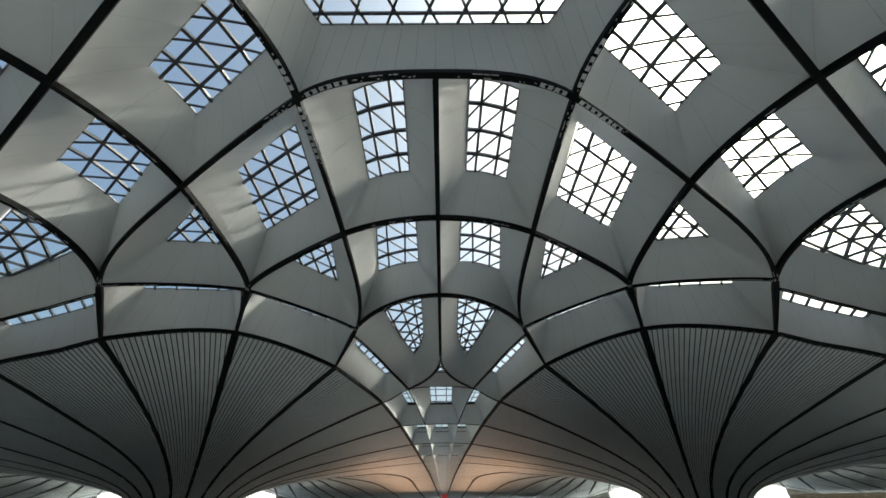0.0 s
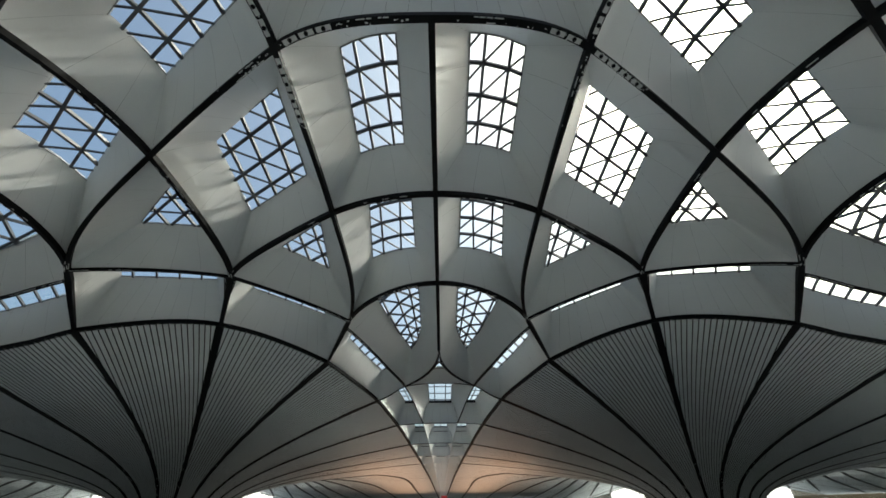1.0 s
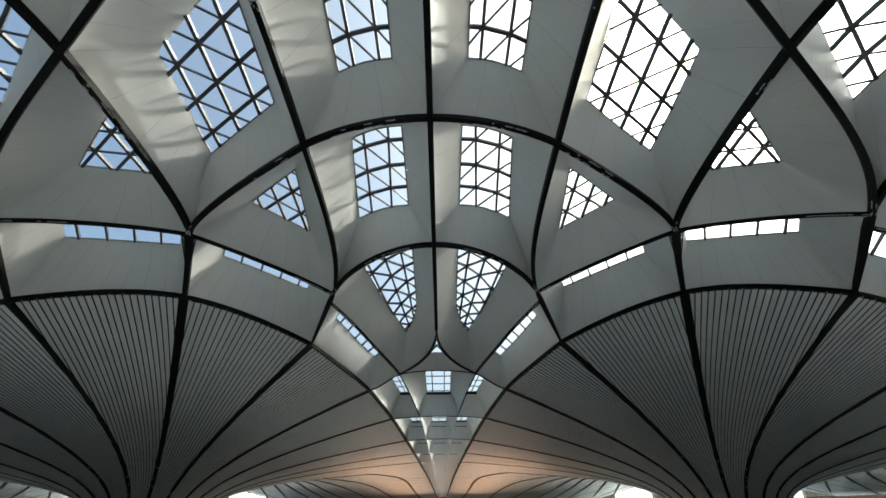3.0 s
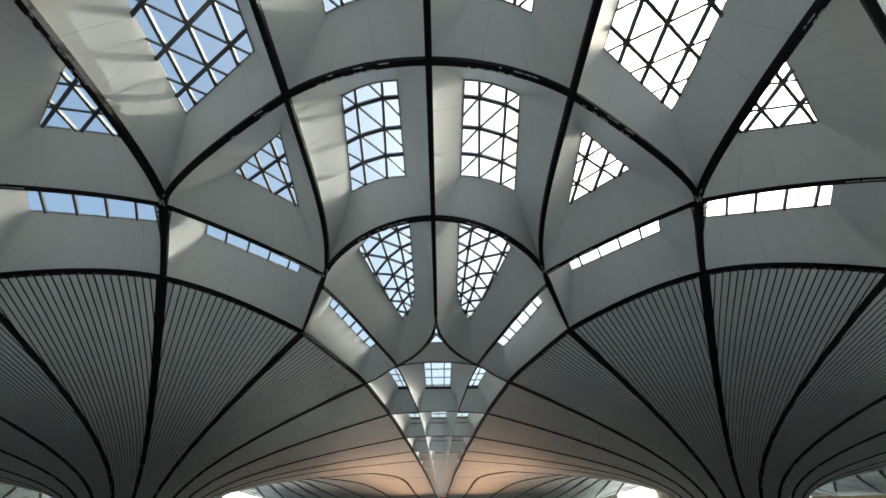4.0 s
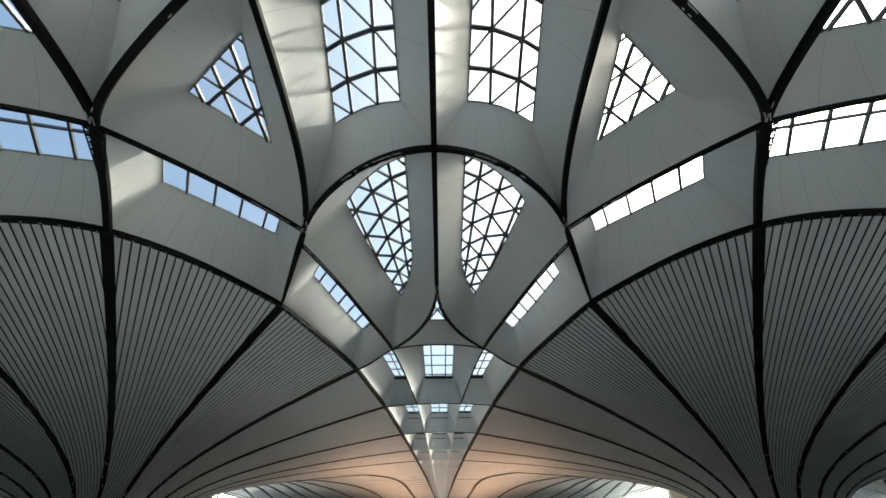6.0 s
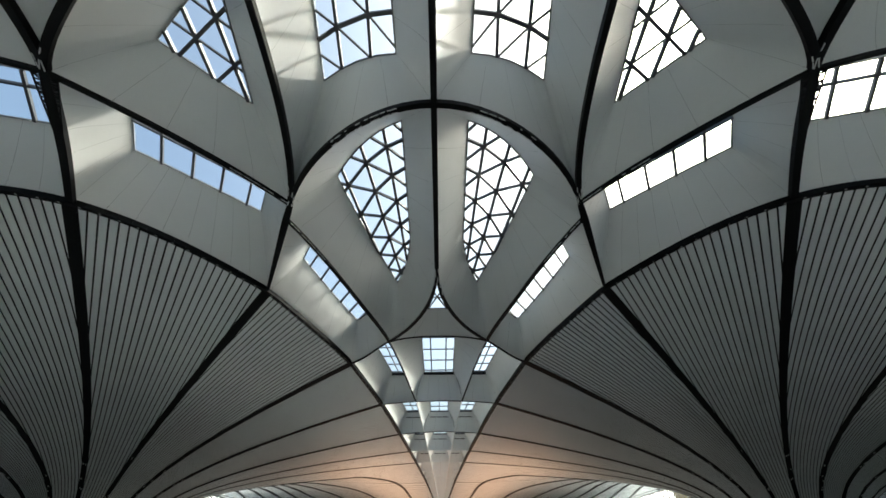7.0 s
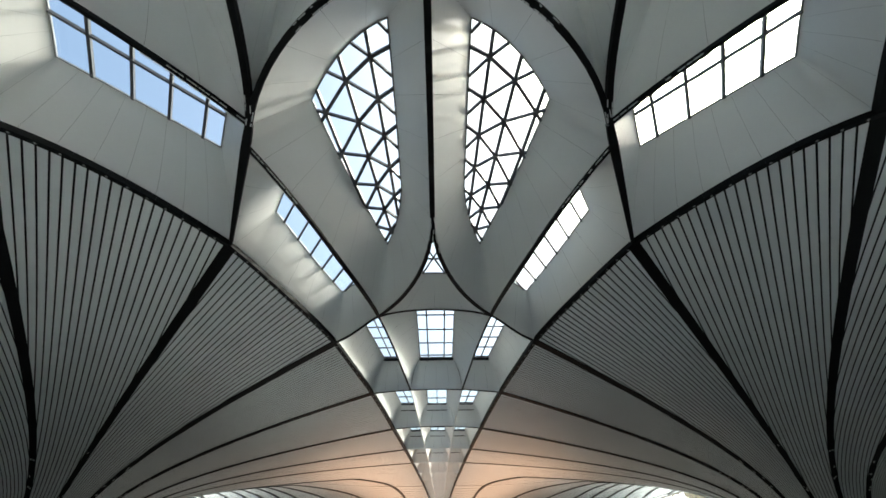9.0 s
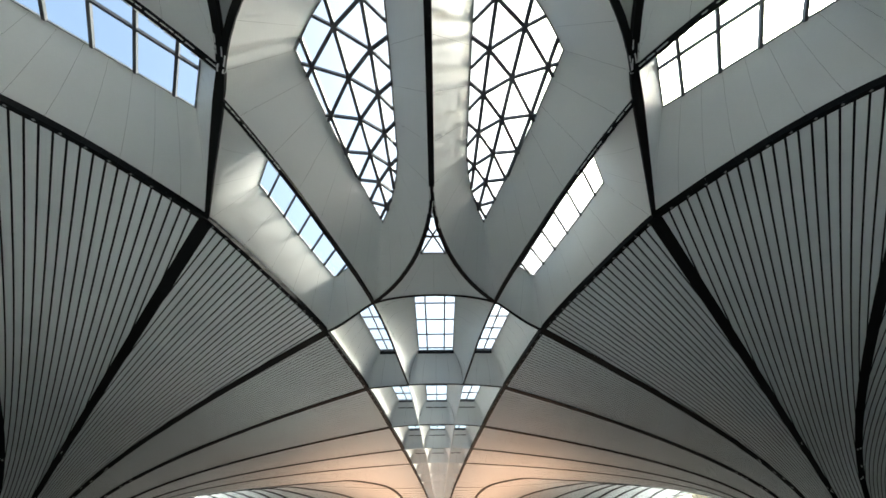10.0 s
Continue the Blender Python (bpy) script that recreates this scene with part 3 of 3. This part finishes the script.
def rim_between(a, b, n):
    if b <= 2:
        return sample(RIM_12[::-1] if b == 1 else RIM_13, np.linspace(0, 1, n + 1))
    if b <= 8:
        ya, yb = SEAMS[a][1], SEAMS[b][1]
        return np.array([(rim_half(y), y) for y in np.linspace(ya, yb, n + 1)])
    return straight(SEAMS[a], SEAMS[b], n)


def funnel(p, v, lift=0.0):
    """The point at v (0 neck, 1 rim) on the way from the column's neck to the rim point p; lift: behind the sheet."""
    d = p - AXIS
    full = np.hypot(*d)
    back = max(0.0, min(1.0, (max(p[1], flip60(p)[1]) - 172.3) / 35.0))     # towards the low roof behind the column
    flare = (full - NECK) * (1 - back) + min(45.0, full - NECK) * back
    top = lip(p) * (1 - back) + 13.6 * back
    rest = full - NECK - flare
    near = 1.0 if rest < 1 else 0.72
    q = NECK + min(v / near, 1.0) ** 1.7 * flare + (max(0.0, (v - near) / (1 - near)) * rest if near < 1 else 0.0)
    z = NECK_Z + (top - NECK_Z) * min(1.0, (q - NECK) / flare) ** (0.39 + 0.16 * max(0.0, float(d @ AXIS) / (-163.2 * full)))
    if near < 1:
        z += (lip(p) - top) * max(0.0, (q - NECK - flare) / rest) ** 2
    q = AXIS + d / full * (q - lift * max(0.0, 1 - 1.3 * v))
    q = settle([(q[0], q[1], z + lift)])[0]
    return (q[0] - AXIS[0], q[1] - AXIS[1], q[2])


def slat_mesh(line, s0, s1, hold, steps=14):
    """A slat between the fractions s0 and s1 of a rim line; hold keeps it from narrowing, so that it runs out under a seam."""
    full = np.hypot(*(sample(line, [0.5])[0] - AXIS))
    rows = []
    for v in np.linspace(1, 0, steps + 1):
        m = (full / (NECK + v ** 1.7 * (full - NECK))) ** hold
        a, b = (min(1.0, max(0.0, 0.5 + (s - 0.5) * m)) for s in (s0, s1))
        if b - a < 1e-3:
            break
        p, q = sample(line, [a, b])
        rows.append([funnel(q, v, 0.16), funnel(q, v), funnel(p, v), funnel(p, v, 0.16)])
    s = Sheet()
    for c, mat in ((0, 1), (1, 0), (2, 1)):        # returns beside the face coloured near-black for the shade in the gaps
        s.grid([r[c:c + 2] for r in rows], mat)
    return s.mesh("slat", [SLAT, JOINT])


column = new("funnel_column")
column.location = (*AXIS, 0)
tagged(column, "giant white funnel column of flared aluminium slats with black seams", "column", "funnel columns round the hall")
SLATS = 16
back, rest, rim_trim = Sheet(), Sheet(), Sheet()
for k in range(len(SEAMS) - 1):
    for side in (0, 1):
        line = rim_between(k, k + 1, SLATS * 2 if k < 6 else 48)
        if side:
            line = np.array([flip60(p) for p in line])
        count, gap = ((22, 0.095), (24, 0.095), (26, 0.07), (20, 0.045), (16, 0.04), (14, 0.04))[k] if k < 6 else (24, 0.05)
        margin = 0.55 / np.hypot(*(line[-1] - line[0]))
        back.grid([[funnel(p, v, 0.3) for p in line[::4]] for v in np.linspace(0, 1, 25)])
        for i in range(count):
            w = (1 - 2 * margin) / count
            s0, s1 = margin + w * (i + gap), margin + w * (i + 1 - gap)
            if k < 6:
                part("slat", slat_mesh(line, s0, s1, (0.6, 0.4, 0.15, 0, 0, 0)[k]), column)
            else:
                p, q = sample(line, [s0, s1])
                rows = [[funnel(p, v), funnel(q, v)] for v in np.linspace(0, 1, 25)]
                rest.grid(rows)
        # rim profile
        t = [funnel(p, 1.0) for p in line[::2]]
        for a, b in zip(t[:-1], t[1:]):
            rim_trim.bar((a[0], a[1], a[2] + 0.5), (b[0], b[1], b[2] + 0.5), 0.6, 0.62)
        if k < 4:
            length = np.hypot(*(line[1:] - line[:-1]).T).sum()
            for p in sample(line, (np.arange(int(length / 1.7)) + 0.5) * 1.7 / length):
                c = funnel(p, 1.0)
                rim_trim.bar((c[0] - 0.09, c[1], c[2] - 0.1), (c[0] + 0.09, c[1], c[2] - 0.1), 0.18, 0.06, 1)
tagged(part("backing", back.mesh("backing", [JOINT]), column, "dark backing behind the open joints"))
tagged(part("far_slats", rest.mesh("far_slats", [SLAT]), column), kind="stuff")
part("rim", rim_trim.mesh("rim", [BLACK, FITTING]), column, "black metal rim profile")
for k, p in enumerate(SEAMS):
    if k in BARE:
        continue
    for side in ((0, 1) if 0 < k < len(SEAMS) - 1 else (0,)):
        e = flip60(p) if side else p
        s = Sheet()
        d = (e - AXIS) / np.hypot(*(e - AXIS))
        n = V(-d[1], d[0])
        rows = []
        for v in np.linspace(0, 1, 25):
            c, w = funnel(e, v, -0.06), 0.32 + 0.34 * v
            b = funnel(e, v, 0.25)
            rows.append([(b[0] - n[0] * w, b[1] - n[1] * w, b[2]), (c[0] - n[0] * w, c[1] - n[1] * w, c[2]), (c[0] + n[0] * w, c[1] + n[1] * w, c[2]), (b[0] + n[0] * w, b[1] + n[1] * w, b[2])])
        s.grid(rows)
        seam = part("seam", s.mesh("seam", [BLACK]), column)
        # pale bars added for the white glints low on the seams
        if k < 4:
            for v in [random.uniform(0.16, 0.42) for _ in range(5)]:
                c, w = funnel(e, v, -0.14), random.uniform(-0.3, 0.3)
                c = (c[0] + n[0] * w, c[1] + n[1] * w, c[2])
                s = Sheet()
                s.bar((c[0] - d[0] * 0.22, c[1] - d[1] * 0.22, c[2]), (c[0] + d[0] * 0.22, c[1] + d[1] * 0.22, c[2] + 0.12), 0.14, 0.1)
                part("bracket", s.mesh("bracket", [PALE]), seam, "pale metal bracket")
# seams that leave the neck, bend and run on beside the strip
edge_line = chain(*[rim_between(k, k + 1, 40) for k in range(len(SEAMS) - 1)])
edge_turn = np.unwrap(np.arctan2(edge_line[:, 1] - AXIS[1], edge_line[:, 0] - AXIS[0]))


def under(q):
    """The height of the column's sheet over a point of the plan on the strip's side of the column."""
    d = q - AXIS
    a = math.atan2(d[1], d[0])
    a = max((a - 2 * math.pi, a, a + 2 * math.pi), key=lambda x: -abs(x - (edge_turn[0] + edge_turn[-1]) / 2))
    order = np.argsort(edge_turn)
    p = V(*[float(np.interp(a, edge_turn[order], edge_line[order, c])) for c in (0, 1)])
    v = np.linspace(0, 1, 121)
    pts = [funnel(p, x) for x in v]
    return float(np.interp(np.hypot(*d), [math.hypot(c[0], c[1]) for c in pts], [c[2] for c in pts]))


BENT = [
    [(56, 165), (36, 179), (25, 183), (18.5, 200), (17, 237), (18.5, 290), (20.5, 495)],
    [(58, 172), (44, 197), (38, 225), (38, 285), (50, 512)],
    [(60, 174), (52, 206), (56, 282), (78, 515)],
    [(62, 172), (59, 206), (72, 277), (106, 522)],
    [(65, 171), (64, 205), (81, 275), (128, 525)],
    [(69, 172), (73, 215), (89, 273), (146, 528)],
    [(73, 173), (79, 216), (97, 271), (150, 440)],
    [(77, 174), (88, 221), (106, 269), (140, 362)],
    [(83, 178), (89, 201), (111, 254)],
]
for points in BENT:
    line = np.array(points, float)
    line = np.concatenate([[AXIS + (line[0] - AXIS) / np.hypot(*(line[0] - AXIS)) * (NECK + 1.5)], line])
    for _ in range(3):                             # rounds the corners
        mid = np.empty((2 * len(line) - 2, 2))
        mid[0::2], mid[1::2] = 0.75 * line[:-1] + 0.25 * line[1:], 0.25 * line[:-1] + 0.75 * line[1:]
        line = np.concatenate([line[:1], mid, line[-1:]])
    t = np.gradient(line, axis=0)
    t /= np.hypot(t[:, 0], t[:, 1])[:, None]
    rows = []
    for p, d in zip(line, t):
        n, z = V(-d[1], d[0]) * 0.58, under(p)
        rows.append([(*(p - n), z + 0.2), (*(p - n), z - 0.16), (*(p + n), z - 0.16), (*(p + n), z + 0.2)])
    for side in (0, 1):
        s = Sheet()
        s.grid([[tuple(q - V(*AXIS, 0)) for q in settle([(*(flip60(V(x, y)) if side else V(x, y)), z) for x, y, z in r])] for r in rows])
        part("seam", s.mesh("seam", [BLACK]), column)
s = Sheet()
s.grid([[(NECK * math.cos(a), NECK * math.sin(a), z) for a in np.linspace(0, 2 * math.pi, 65)] for z in (0.0, NECK_Z + 0.1)])
part("shaft", s.mesh("shaft", [SLAT]), column)
# outer roof sheet over the column
s = Sheet()
for k in range(len(SEAMS) - 1):
    for side in (0, 1):
        line = rim_between(k, k + 1, 4)
        if side:
            line = np.array([flip60(p) for p in line])
        s.grid([[(*(AXIS + (p - AXIS) * v - AXIS), smooth_lip(math.hypot(*(AXIS + (p - AXIS) * v))) + 2.0) for p in line] for v in np.linspace(0.02, 1, 6)])
part("roof", s.mesh("roof", [ROOFING]), column, "sheet roof over the column")
copy_thing(column, Matrix.Diagonal((-1, 1, 1, 1)) @ column.matrix_basis)
for k in range(2, 6):
    copy_thing(column, pose(0, 0, 0, 0, 0, 60 * k) @ column.matrix_basis)

# ---- floor, ground, facades ----
def disc(name, radius, z, mat, label, category):
    s = Sheet()
    s.poly([(radius * math.cos(a), radius * math.sin(a), z) for a in np.linspace(0, 2 * math.pi, 97)[:-1]])
    tagged(new(name, s.mesh(name, [mat])), label, category, kind="structure")


disc("floor", 570, 0.0, STONE, "pale polished stone floor of the hall", "floor")
disc("ground", 4500, -0.3, EARTH, "concrete apron round the terminal", "ground")
facade = new("facade")
tagged(facade, "tall glass facade with slim steel mullions", "facade", "glass facades of the hall", "structure")
s, g = Sheet(), Sheet()
half = chain(*[straight(SEAMS[k], SEAMS[k + 1], 14) for k in range(8, len(SEAMS) - 1)])
half = np.concatenate([[V(0, 501)], half])
whole = np.concatenate([half, np.array([flip60(p) for p in half])[::-1][1:]])
for a, b in zip(whole[:-1], whole[1:]):
    s.bar((*a, 0), (*a, lip(a) + 0.4), 0.25, 0.25, 0, (COS60, SIN60, 0))
    for z in (2.8, 5.6, 8.4):
        s.bar((*a, z), (*b, z), 0.15, 0.15)
g.grid([[(*p, 0.0) for p in whole], [(*p, lip(p) + 0.4) for p in whole]])
part("mullions", s.mesh("mullions", [STEEL]), facade)
part("glazing", g.mesh("glazing", [GLASS]), facade).visible_shadow = False
for k in range(1, 6):
    copy_thing(facade, pose(0, 0, 0, 0, 0, 60 * k))

# ---- red sign hanging far down the concourse ----
RED = material("red_sign", (0.62, 0.05, 0.07), 0.4)
sign = new("hanging_sign")
sign.location = (1.6, 380, 12.6)
tagged(sign, "red and white sign hanging far down the concourse", "sign")
s = Sheet()
s.bar((-2.6, 0, 0), (2.6, 0, 0), 0.3, 3.2)
part("board", s.mesh("board", [RED]), sign)
s = Sheet()
for a, b in (((-2.8, -0.05, 0.2), (2.8, -0.05, 0.2)), ((-2.8, -0.05, -3.2), (2.8, -0.05, -3.2))):
    s.bar(a, b, 0.45, 0.25)
for x in (-2.7, 2.7):
    s.bar((x, -0.05, 0.1), (x, -0.05, -3.3), 0.3, 0.45, 0, (0, 1, 0))
part("sign_frame", s.mesh("sign_frame", [PALE]), sign, "white sign frame")
for x in (-2.0, 2.0):
    s = Sheet()
    s.bar((x, 0, lip(V(1.6, 380)) - 12.5), (x, 0, 0.1), 0.06, 0.06, 0, (0, 1, 0))
    part("hanger_rod", s.mesh("hanger_rod", [BLACK]), sign)
